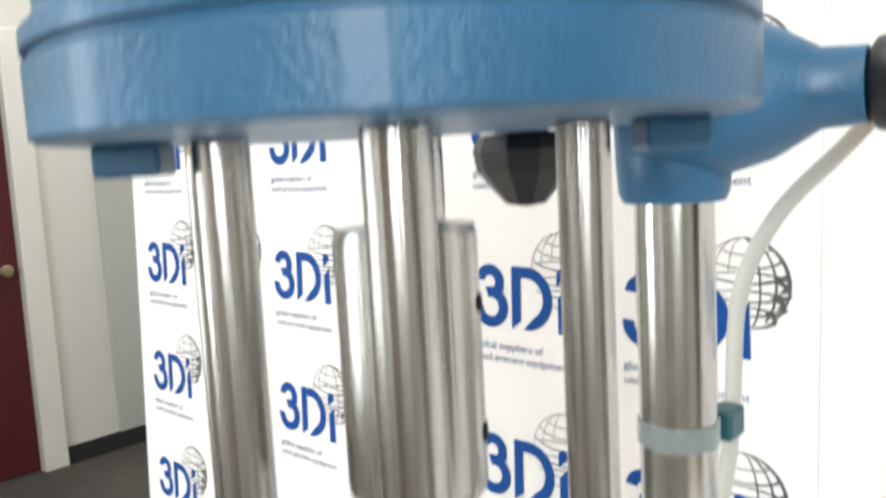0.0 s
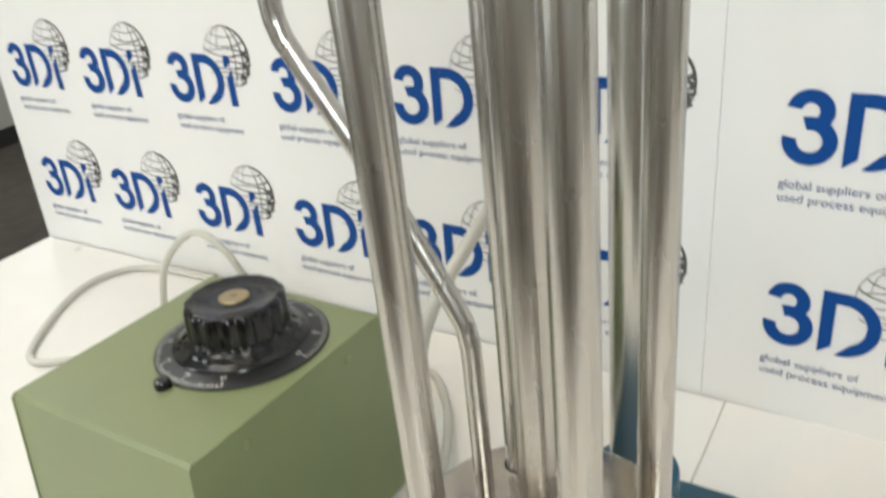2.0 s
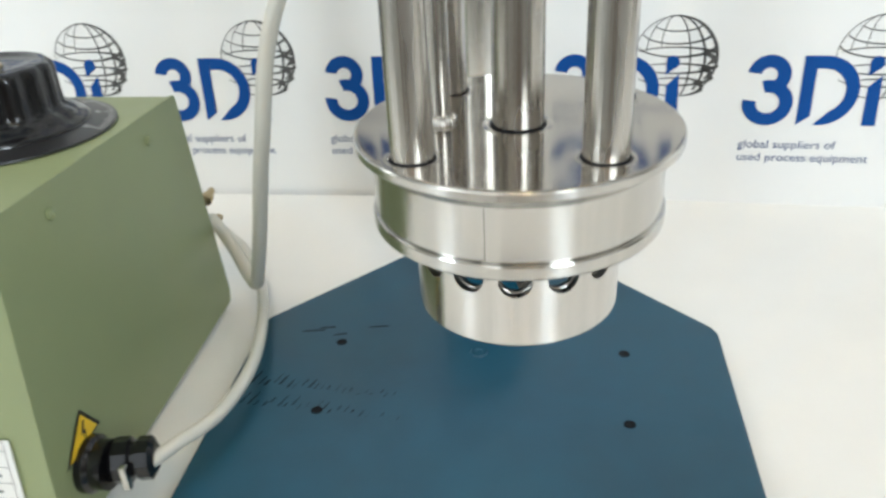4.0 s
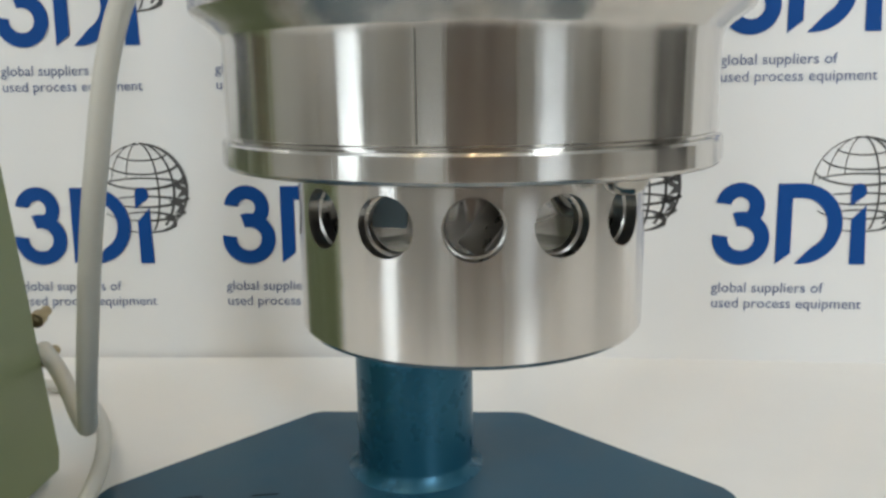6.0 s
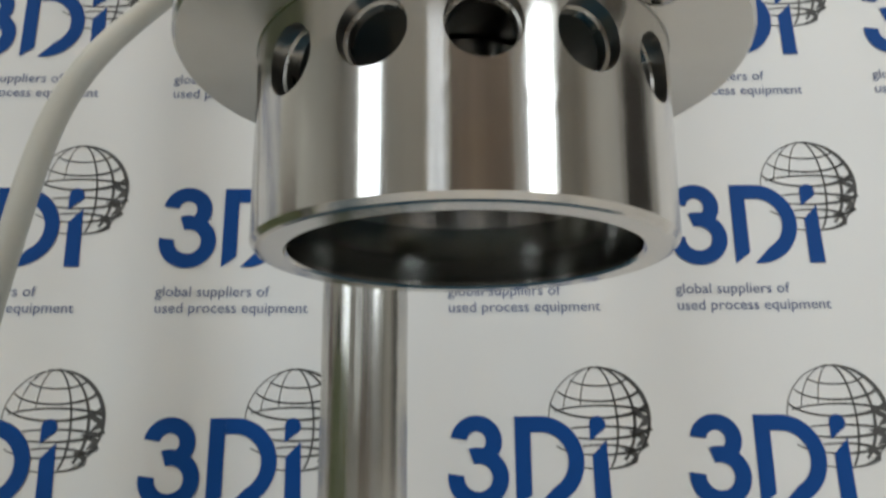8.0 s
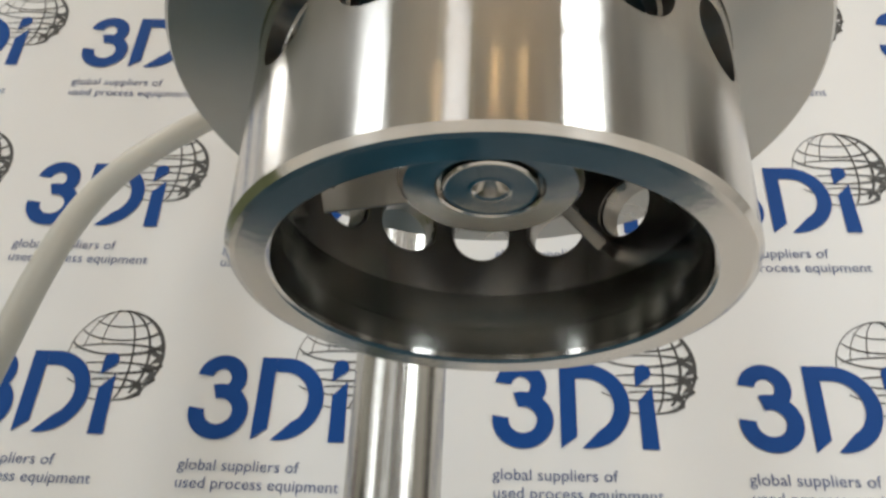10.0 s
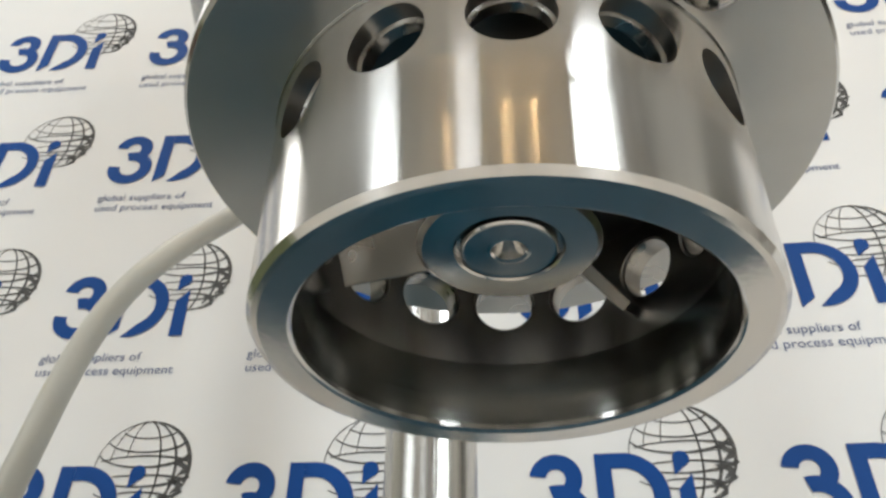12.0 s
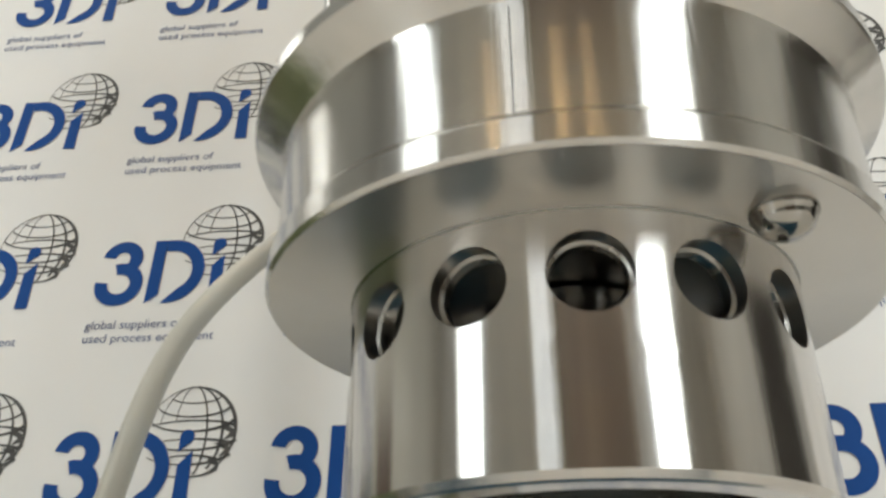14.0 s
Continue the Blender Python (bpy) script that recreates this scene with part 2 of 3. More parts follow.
wall_with_openings("wall_south", True, (Y0 - 0.1, Y0), X0, X1, [(x - w / 2, x + w / 2, sill, HEAD) for x, w, sill, e in WINDOWS] + [(-0.25, 0.65, 0, 2.1)], "grey-brown painted wall with tall windows", WALL_DIM)
wall_with_openings("wall_north", True, (Y1, Y1 + 0.1), X0, X1, [], "beige painted wall behind the display panels")
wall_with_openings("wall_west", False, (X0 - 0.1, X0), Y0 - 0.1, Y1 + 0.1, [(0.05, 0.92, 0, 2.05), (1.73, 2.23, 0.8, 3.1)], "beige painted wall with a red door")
wall_with_openings("wall_east", False, (X1, X1 + 0.1), Y0 - 0.1, Y1 + 0.1, [(-0.62, 0.36, 0, 2.75)], "grey-brown painted side wall", WALL_DIM)
structure("ceiling", block(X0 - 0.1, X1 + 0.1, Y0 - 0.1, Y1 + 0.1, H, H + 0.1, 0), CEIL, "plain white painted ceiling", "ceiling")
structure("baseboard", block(X0, X0 + 0.016, 1.04, Y1, 0, 0.09, 0.003), SKIRT, "black skirting board along the beige wall", "baseboard")
for i, (x, wd, sill, e) in enumerate(WINDOWS):
    win = thing("window_%d" % (i + 1), pose(x, Y0 - 0.02, sill), "tall window with a white painted frame", "window", kind="structure")
    for sx in (-1, 1):
        part("window_frame", block(sx * wd / 2 - 0.02, sx * wd / 2 + 0.02, -0.03, 0.03, 0, HEAD - sill, 0.003), TRIM, win)
    part("window_sill", block(-wd / 2 - 0.05, wd / 2 + 0.05, -0.03, 0.1, -0.03, 0, 0.004), TRIM, win)
blind = thing("vertical_blind", pose(WINDOWS[1][0], Y0 + 0.12, HEAD + 0.02), "pale vertical blind hanging in the narrow window", "blind")
part("head_rail", block(-0.21, 0.21, -0.02, 0.02, -0.03, 0.0, 0.003), TRIM, blind)
for i in range(9):
    part("slat", block(-0.0125, 0.0125, -0.0008, 0.0008, -2.04, -0.03, 0.0003), TRIM, blind, m=pose(-0.176 + 0.044 * i, 0, 0, 0, 0, 18))
# unseen opening added round that lamp, hidden behind the display panel
win = thing("window_4", pose(X0, 1.98, 0.8), "added unseen narrow window, mirrored as a bright band", "window", kind="structure")
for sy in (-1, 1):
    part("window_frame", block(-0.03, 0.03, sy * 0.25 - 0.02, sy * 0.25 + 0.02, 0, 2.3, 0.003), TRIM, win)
door = thing("door_1", pose(X0 - 0.05, 0.05, 0), "dark red painted door, closed, in the beige wall", "door", kind="structure")
part("door_leaf", block(-0.03, 0.02, 0.0, 0.87, 0.005, 2.04, 0.003), RED, door)
part("door_handle", lathe([(0, 0), (0.012, 0.0), (0.012, 0.03), (0.028, 0.04), (0.03, 0.055), (0.02, 0.068), (0, 0.07)], 24, m=pose(0.02, 0.80, 1.0, 0, 90, 0)), BRASS, door, "brass door knob")
structure("door_frame", block(X0, X0 + 0.03, 0.92, 1.035, 0, 2.12, 0.006), TRIM, "off-white wooden door frame", "trim")
door = thing("door_2", pose(X1 + 0.05, -0.62, 0), "tall dark brown wooden door, closed", "door", kind="structure")
part("door_leaf", block(-0.02, 0.03, 0.0, 0.98, 0.005, 2.745, 0.003), DARKWOOD, door)
part("door_handle", lathe([(0, 0), (0.012, 0.0), (0.012, 0.03), (0.028, 0.04), (0.03, 0.055), (0.02, 0.068), (0, 0.07)], 24, m=pose(-0.02, 0.9, 1.0, 0, -90, 0)), BRASS, door, "brass door knob")
# unseen door added; stands in for the dark operator mirrored in the steel
door = thing("dark_band_door", pose(-0.25, Y0 - 0.05, 0), "added unseen brown door, mirrored as a dark band", "door", kind="structure")
part("door_leaf", block(0.0, 0.90, -0.03, 0.02, 0.005, 2.095, 0.003), BROWNWOOD, door)
part("door_handle", lathe([(0, 0), (0.012, 0.0), (0.012, 0.03), (0.028, 0.04), (0.03, 0.055), (0.02, 0.068), (0, 0.07)], 24, m=pose(0.08, 0.02, 1.0, -90, 0, 0)), BRASS, door, "brass door knob")
structure("wall_panel", block(X0, X0 + 0.022, 1.31, 1.70, 0.09, 2.3, 0.006), PANEL_GREY, "pale grey wooden panel on the wall", "panel")
# thin trim built round each added fill lamp
for lx, ly, watts in FILLS:
    rl = thing("ceiling_fill_light", pose(lx, ly, H), "added overhead fill light in a thin white trim", "ceiling light", "ceiling panel lights")
    for a in range(4):
        part("frame", block(-0.68, 0.68, 0.45, 0.47, -0.05, 0, 0.003) if a % 2 == 0 else block(-0.45, 0.45, 0.66, 0.68, -0.05, 0, 0.003), TRIM, rl, m=pose(0, 0, 0, 0, 0, 90 * a))
for az in (-33, 1.0, 15, 52):
    sp = thing("ceiling_spotlight", pose(0.03 + 1.46 * math.sin(radians(az)), -0.385 - 1.46 * math.cos(radians(az)), H), "small warm ceiling spotlight, lit", "spotlight", "ceiling spotlights")
    part("trim_ring", lathe([(0.0068, -0.002), (0.0072, -0.006), (0.030, -0.008), (0.038, -0.004), (0.038, 0.0), (0.0068, -0.0005)], 32, 40), TRIM, sp)
    part("bulb", lathe([(0, -0.0052), (0.0045, -0.0050), (0.0062, -0.0035), (0.0062, -0.001), (0, -0.001)], 24, 60), LAMP, sp, "glowing warm bulb")

# ---- two white tables ----
SEAM = 0.019


def make_table(x0, x1, label):
    t = thing("table", pose(0, 0, 0), label, "table", "white tables pushed together")
    part("tabletop", block(x0, x1, -0.84, -0.002, TABLE - 0.028, TABLE, 0.0016), TABLE_WHITE, t)
    for x in (x0 + 0.06, x1 - 0.06):
        for y in (-0.78, -0.07):
            part("leg", rod(0.02, 0, TABLE - 0.028, 0.001, 24), LEG, t, m=pose(x, y, 0))
    return t


make_table(-0.931, SEAM - 0.0002, "white laminate table carrying the green transformer box")
make_table(SEAM + 0.0002, 1.25, "white laminate table butted against its neighbour")

# ---- display panels with printed emblems ----
S = 0.000352  # metres per unit of the emblem drawing


def P(x, y):
    return ((x - 775) * S, (724 - y) * S)


def arc(cx, cy, rx, ry, a0, a1, n=28):
    return [(cx + rx * math.cos(radians(a)), cy - ry * math.sin(radians(a))) for a in np.linspace(a0, a1, n)]


def ribbon(bm, outer, inner, z=0.0):
    a = [bm.verts.new((*P(*q), z)) for q in outer]
    b = [bm.verts.new((*P(*q), z)) for q in inner]
    for i in range(len(a) - 1):
        bm.faces.new((a[i], a[i + 1], b[i + 1], b[i]))


def mark_mesh():
    """Two stacked open rings, a half-round ring with a bar, and a short bar with a dot."""
    bm = bmesh.new()
    ribbon(bm, arc(824, 611, 46, 45, 172, -62), arc(824, 611, 17, 17, 172, -62))
    ribbon(bm, arc(827, 674, 54, 52, 108, -188, 40), arc(827, 674, 25, 24, 108, -188, 40), 0.00012)
    flat(bm, [P(*q) for q in ((893, 568), (893, 724), (921, 703), (921, 568))], 0.00012)
    flat(bm, [P(*q) for q in ((921, 568), (921, 596), (940, 596), (940, 568))])
    ribbon(bm, arc(938, 646, 77, 78, 90, -97, 36), arc(938, 646, 49, 50, 90, -62, 36), 0.00003)
    flat(bm, [P(*q) for q in ((1030, 637), (1031, 724), (1060, 724), (1056, 610))])
    flat(bm, [P(*q) for q in arc(1041, 583, 14.5, 15, 0, 345, 24)])
    flat(bm, [P(*q) for q in ((1027, 583), (1027, 612), (1052, 592))], 0.00012)
    for f in bm.faces:
        f.normal_update()
        if f.normal.z < 0:
            f.normal_flip()
    return bm


def globe_mesh():
    """A see-through wire globe: near and far parallels, meridians from the top, lines heavier towards one side."""
    bm = bmesh.new()
    cx, cy, R = 1046, 572, 92
    def line(pts, wd):
        for a, b in zip(pts, pts[1:]):
            d = Vector(b) - Vector(a)
            mx, my = (a[0] + b[0]) / 2, (a[1] + b[1]) / 2
            h = wd * (0.5 + 0.5 * (mx + 1) / 2 + 0.7 * max(0, mx - 0.25 * my) ** 2) / R
            n = Vector((-d.y, d.x)).normalized() * h
            flat(bm, [P(cx + R * x, cy - R * y) for x, y in ((a[0] - n.x, a[1] - n.y), (b[0] - n.x, b[1] - n.y), (b[0] + n.x, b[1] + n.y), (a[0] + n.x, a[1] + n.y))])
    def bow(end, mid, x0, x1, wd):
        """A parallel from rim to rim: its height at the rim and in the middle, drawn from x0 to x1."""
        xe = math.sqrt(1 - end * end)
        line([(x * xe, mid + (end - mid) * (1 - math.sqrt(max(0, 1 - (0.97 * x) ** 2)))) for x in np.linspace(x0, x1, 30)], wd)
    for end, mid, x0, wd in ((0.82, 0.62, -0.95, 1.9), (0.60, 0.32, -1, 2.3), (0.34, 0.0, -1, 2.9), (-0.12, -0.40, -0.45, 2.4), (-0.42, -0.70, -0.95, 2.2), (-0.78, -0.96, -0.6, 1.8)):
        bow(end, mid, x0, 1, wd)
    for end, mid, x0 in ((0.02, 0.24, -0.88), (-0.34, -0.16, -0.6), (-0.70, -0.51, -0.5)):
        bow(end, mid, x0, 0.93, 2.2)
    for a, y0, wd in ((-0.70, 0.15, 1.3), (-0.36, 0.25, 1.3), (0.34, -0.92, 2.0), (0.68, -0.80, 2.2)):
        line([(a * math.sqrt(1 - y * y) - 0.05 * y, y) for y in np.sin(np.linspace(math.asin(y0), 1.5, 24))], wd)
    for k, y in ((1.0, 0.0), (0.92, -0.36), (0.74, -0.70)):
        flat(bm, [P(cx + R * q, cy - R * z) for q, z in ((0.58 * k, y + 0.10), (0.78 * k, y + 0.12), (0.97 * k, y + 0.01), (0.93 * k, y - 0.14), (0.72 * k, y - 0.20), (0.84 * k, y - 0.04))])
    ring = np.linspace(-72, 188, 56)
    for a, b in zip(ring, ring[1:]):
        wa = 1.8 + 5.8 * max(0, math.cos(radians(a - 22))) ** 2
        flat(bm, [P(cx + q * math.cos(radians(t)), cy - q * math.sin(radians(t))) for q, t in ((R, a), (R, b), (R - wa, b), (R - wa, a))])
    for f in bm.faces:
        f.normal_update()
        if f.normal.z < 0:
            f.normal_flip()
    return bm


def text_mesh(name, body, width, size, material, spacing=1.0):
    cu = bpy.data.curves.new(name, "FONT")
    cu.body, cu.size, cu.space_line, cu.resolution_u = body, size, spacing, 3
    ob = new(name, cu)
    bpy.context.view_layer.update()
    me = bpy.data.meshes.new_from_object(ob.evaluated_get(bpy.context.evaluated_depsgraph_get()))
    bpy.data.objects.remove(ob)
    xs = [v.co.x for v in me.vertices]
    k = width / (max(xs) - min(xs))
    me.transform(Matrix.Diagonal((k, 1, 1, 1)) @ Matrix.Translation((-min(xs), 0, 0)))
    me.materials.clear()
    me.materials.append(material)
    return me


def as_mesh(name, bm, material):
    me = bpy.data.meshes.new(name)
    bm.to_mesh(me)
    bm.free()
    me.materials.append(material)
    return me


MARK_ME = as_mesh("mark", mark_mesh(), PRINT_BLUE)
GLOBE_ME = as_mesh("globe", globe_mesh(), PRINT_GREY)
CAPTION_ME = text_mesh("caption", "global suppliers of\nused process equipment", 0.1, 0.0098, PRINT_CAPTION, 1.12)
HINGE = -0.0032
COLUMNS = {-4: -0.9037, -3: -0.7580, -2: -0.6053, -1: -0.4521, 0: -0.3008, 1: -0.1493, 2: 0.0429, 3: 0.1928, 4: 0.3430}
LEANBACK = pose(0, 0, TABLE) @ pose(0, 0, 0, -2.5, 0, 0) @ pose(0, 0, -TABLE)


def display_panel(x0, x1, cols, m, label):
    t = thing("display_panel", m, label, "display panel", "printed display panels")
    part("board", block(x0, x1, 0.0, 0.012, 0.02, 2.06, 0.0005), PANEL_WHITE, t)
    for x in (x0 + 0.04, x1 - 0.04):
        part("foot", block(x - 0.02, x + 0.02, -0.0, 0.25, 0, 0.02, 0.003), LEG, t)
    for c in cols:
        for r in range(7):
            z = TABLE + 0.0684 + 0.1532 * r
            e = piece("emblem", MARK_ME, t, m=pose(COLUMNS[c] - (HINGE if c >= 2 else 0), -0.0006, z, 90, 0, 0))
            piece("globe", GLOBE_ME, e, "grey wire globe print", pose(0, 0, -0.0002))
            piece("caption", CAPTION_ME, e, "small blue-grey caption", pose(0, -0.0198, 0))
    return t


display_panel(-0.938, HINGE - 0.0001, range(-4, 2), LEANBACK @ pose(0, 0.002, 0), "tall white display panel with rows of blue emblems")
display_panel(0.0001, 0.9, range(2, 5), LEANBACK @ pose(HINGE, 0.002, 0, 0, 0, -3.28), "white display panel angled slightly, with blue emblems")

# ---- mixer stand ----
plate_pts = [(-0.146, -0.455), (-0.146, -0.2155), (-0.1440, -0.2095), (-0.0645, -0.1215), (-0.059, -0.119), (0.054, -0.119), (0.0595, -0.1215), (0.1450, -0.2060), (0.148, -0.2130), (0.148, -0.455)]
stand = thing("mixer_stand", pose(0, 0, TABLE), "blue steel mixer stand with a bare steel column", "stand")
part("base_plate", prism(plate_pts[::-1], 0.0, 0.008, 0.0012), BLUE_PLATE, stand, "scuffed dark blue painted plate")
for hx, hy in ((0.0884, -0.2380), (0.0868, -0.3017), (-0.0886, -0.2355), (-0.0881, -0.3014), (-0.0541, -0.3702), (0.086, -0.3715)):
    part("screw_hole", lathe([(0, 0.00690), (0.0020, 0.00692), (0.0029, 0.0071), (0.0034, 0.00685)], 18), DARKHOLE, stand, m=pose(hx, hy, 0.0012))
part("countersunk_screw", lathe([(0, 0.0072), (0.0022, 0.0072), (0.0026, 0.0076), (0.0048, 0.0078), (0.0056, 0.0069)], 24), BLUE_PLATE, stand, m=pose(-0.0002, -0.2415, 0.0012))
# old scratches through the paint
random.seed(4)
bm = bmesh.new()
for i in range(46):
    k = i % 23
    sx, sy = -0.139 + 0.0044 * k + random.uniform(-0.001, 0.001), -0.279 - 0.0004 * k - (0.018 if i > 22 else 0) + random.uniform(-0.002, 0.002)
    ln, wd = random.uniform(0.005, 0.0135) * (1 - k / 30), random.uniform(0.0010, 0.0026) * (1 - k / 32)
    flat(bm, [(sx, sy), (sx + wd, sy + 0.001), (sx + 0.6 * wd + 0.35 * ln, sy + ln), (sx + 0.35 * ln, sy + 0.9 * ln)], 0.00815)
for sx, sy, ln in ((-0.118, -0.226, 0.016), (-0.108, -0.222, 0.012), (-0.096, -0.229, 0.009), (-0.075, -0.219, 0.014)):
    flat(bm, [(sx, sy), (sx + ln, sy + 0.0022), (sx + 0.9 * ln, sy + 0.0034), (sx + 0.2 * ln, sy + 0.0018)], 0.00815)
tagged(part("scratched_paint", bm, DARKHOLE, stand, "dark scratch marks in the blue paint"), kind="stuff")
lean = pose(0, -0.1818, 0.0)
part("collar", lathe([(0.0335, 0.0079), (0.029, 0.012), (0.0284, 0.014), (0.0284, 0.066), (0.0272, 0.0698), (0.0238, 0.0722), (0.0179, 0.0724)], 64, 40), BLUE_COLLAR, stand, "glossy dark blue socket", lean)
part("column", rod(0.0178, 0.008, 0.78, 0.001, 64), STEEL_POLE, stand, "bare polished steel column", lean)
clamp = part("clamp_boss", lathe([(0.0181, 0.655), (0.0225, 0.655), (0.0246, 0.659), (0.0255, 0.672), (0.027, 0.74), (0.024, 0.745), (0.0181, 0.745)], 48, 40), BLUE_CAST, stand, "blue cast clamp", lean)
part("clamp_arm", lathe([(0, -0.02), (0.031, -0.02), (0.034, 0.0), (0.033, 0.020), (0.028, 0.036), (0.0215, 0.047), (0.0165, 0.055), (0.0155, 0.072), (0, 0.072)], 40, 40, m=pose(0.008, -0.002, 0.700, 0, 90, 8)), BLUE_CAST, clamp)
part("clamp_knob", lathe([(0, 0), (0.012, 0), (0.018, 0.004), (0.0195, 0.012), (0.0185, 0.024), (0.012, 0.03), (0, 0.031)], 32, 50, m=pose(0.0785, 0.0085, 0.700, 0, 90, 8)), RUBBER, clamp, "black plastic knob")
part("carriage", block(-0.030, 0.040, -0.130, -0.012, 0.690, 0.745, 0.007, 3), BLUE_CAST, clamp)
part("lock_knob", lathe([(0, 0), (0.008, 0.0015), (0.0135, 0.008), (0.0190, 0.015), (0.0205, 0.023), (0.018, 0.029), (0.007, 0.030), (0.006, 0.050)], 10, 20, m=pose(-0.022, -0.082, 0.659)), RUBBER, clamp, "black lobed locking knob")
strap = thing("cable_clip", pose(0, -0.1818, TABLE + 0.012), "pale plastic cable strap with a teal block on the column", "cable clip")
part("strap_band", lathe([(0.0179, 0.530), (0.0189, 0.530), (0.0189, 0.541), (0.0179, 0.541)], 48, close=True), CLEAR_TIE, strap)
part("clip_block", block(0.006, 0.019, 0.015, 0.032, 0.5275, 0.5425, 0.002), TEAL, strap, "teal plastic block")

# ---- mixer ----
mixer = thing("rotor_stator_mixer", pose(0.0293, -0.3815, TABLE + 0.2110), "stainless steel laboratory mixer with a blue motor head", "mixer")
head = part("head_body", lathe([(0, 0.0), (0.0561, 0.0), (0.0566, -0.0005), (0.0566, -0.0029), (0.0561, -0.0035), (0.0527, -0.0060), (0.0512, -0.0075), (0.0508, -0.0090), (0.0508, -0.0262), (0.0503, -0.0266), (0.0503, -0.0270), (0.0516, -0.0273), (0.0519, -0.0278), (0.0519, -0.0318), (0.0513, -0.0325)], 128, 24), STEEL_BODY, mixer, "brushed steel cylindrical head")
part("underside", lathe([(0.0513, -0.0326), (0.0373, -0.0326), (0, -0.0326)], 128, 24), STEEL_FACED, head, "faced steel underside")
part("polished_face", lathe([(0, 0.0003), (0.0550, 0.0003), (0.0555, 0.0003), (0.0560, 0.0001)], 128), STEEL_DISC, head, "fine-ground shiny top face")
part("weld_seam", block(-0.0001, 0.0001, -0.0003, 0.0001, -0.026, -0.0085, 0), STEEL_BORE, head, m=pose(-0.008, -0.0501, 0, 0, 0, -9))
RODS = [(-0.0317, -0.0320, 0.0070), (0.0284, -0.0304, 0.0073), (-0.0270, 0.0335, 0.0066), (0.0351, 0.0262, 0.0066)]
for x, y, r in RODS:
    part("support_rod", rod(r, 0.0004, 0.477), STEEL_TUBE, mixer, m=pose(x, y, 0))
    part("rod_joint", lathe([(r - 0.0002, 0.0013), (r + 0.0003, 0.001), (r + 0.0006, 0.0004)], 40), DARKHOLE, mixer, "dark joint ring round a rod", pose(x, y, 0))
    part("dimple_ring", lathe([(r + 0.0007, 0.00035), (r + 0.0012, 0.0006), (r + 0.0018, 0.00042), (r + 0.0024, 0.00032)], 48, 80), STEEL_DISC, head, m=pose(x, y, 0))
part("shaft_tube", rod(0.0089, 0.0004, 0.384), STEEL_TUBE, mixer, m=pose(0.0004, -0.002, 0))
part("dimple_ring", lathe([(0.0096, 0.00035), (0.0103, 0.0007), (0.0112, 0.00045), (0.0120, 0.00032)], 48, 80), STEEL_DISC, head, m=pose(0.0004, -0.002, 0))
part("rod_joint", lathe([(0.0087, 0.0016), (0.0093, 0.0012), (0.0098, 0.0004)], 40), DARKHOLE, mixer, "dark joint ring round the shaft tube", pose(0.0004, -0.002, 0))
coup = part("coupling", lathe([(0.0089, 0.384), (0.0160, 0.384), (0.0177, 0.3865), (0.0180, 0.389), (0.0180, 0.4510), (0.0172, 0.4535), (0.0085, 0.4535)], 48, 40), STEEL_TUBE, mixer, "steel shaft coupling", pose(0.0004, -0.002, 0))
for a in (-42, 30, 140):
    for z in (0.401, 0.434):
        part("set_screw", lathe([(0, 0.0184), (0.0022, 0.0184), (0.0026, 0.0180), (0.0026, 0.0165)], 14, m=pose(0, 0, z, 0, 0, a) @ pose(0, 0, 0, 0, 90, 0)), DARKHOLE, coup, "dark grub screw")
part("drive_shaft", rod(0.0075, 0.4535, 0.477), STEEL_TUBE, mixer, m=pose(0.0004, -0.002, 0))
pipe = [(-0.0267, 0.001, 0.0), (-0.0267, 0.001, 0.04), (-0.0267, 0.001, 0.078), (-0.0275, 0.0009, 0.088), (-0.031, 0.0005, 0.099), (-0.056, -0.0015, 0.147), (-0.081, -0.004, 0.189), (-0.086, -0.0045, 0.199), (-0.0876, -0.0047, 0.211), (-0.0878, -0.005, 0.26), (-0.0878, -0.005, 0.485)]
part("bent_pipe", sweep(smooth_path(pipe, 8), 0.0039, 24), STEEL_TUBE, mixer, "thin bent steel pipe")
bead = bmesh.new()
random.seed(2)
for i in range(14):
    a = i * math.pi / 7
    bmesh.ops.create_icosphere(bead, subdivisions=2, radius=0.0016, matrix=pose(0.0044 * math.cos(a), 0.0044 * math.sin(a), 0.0008 + random.uniform(-0.0002, 0.0004)))
for f in bead.faces:
    f.smooth = True
part("weld_bead", bead, STEEL_TUBE, mixer, "lumpy weld bead at the pipe's foot", pose(-0.0267, 0.001, 0))


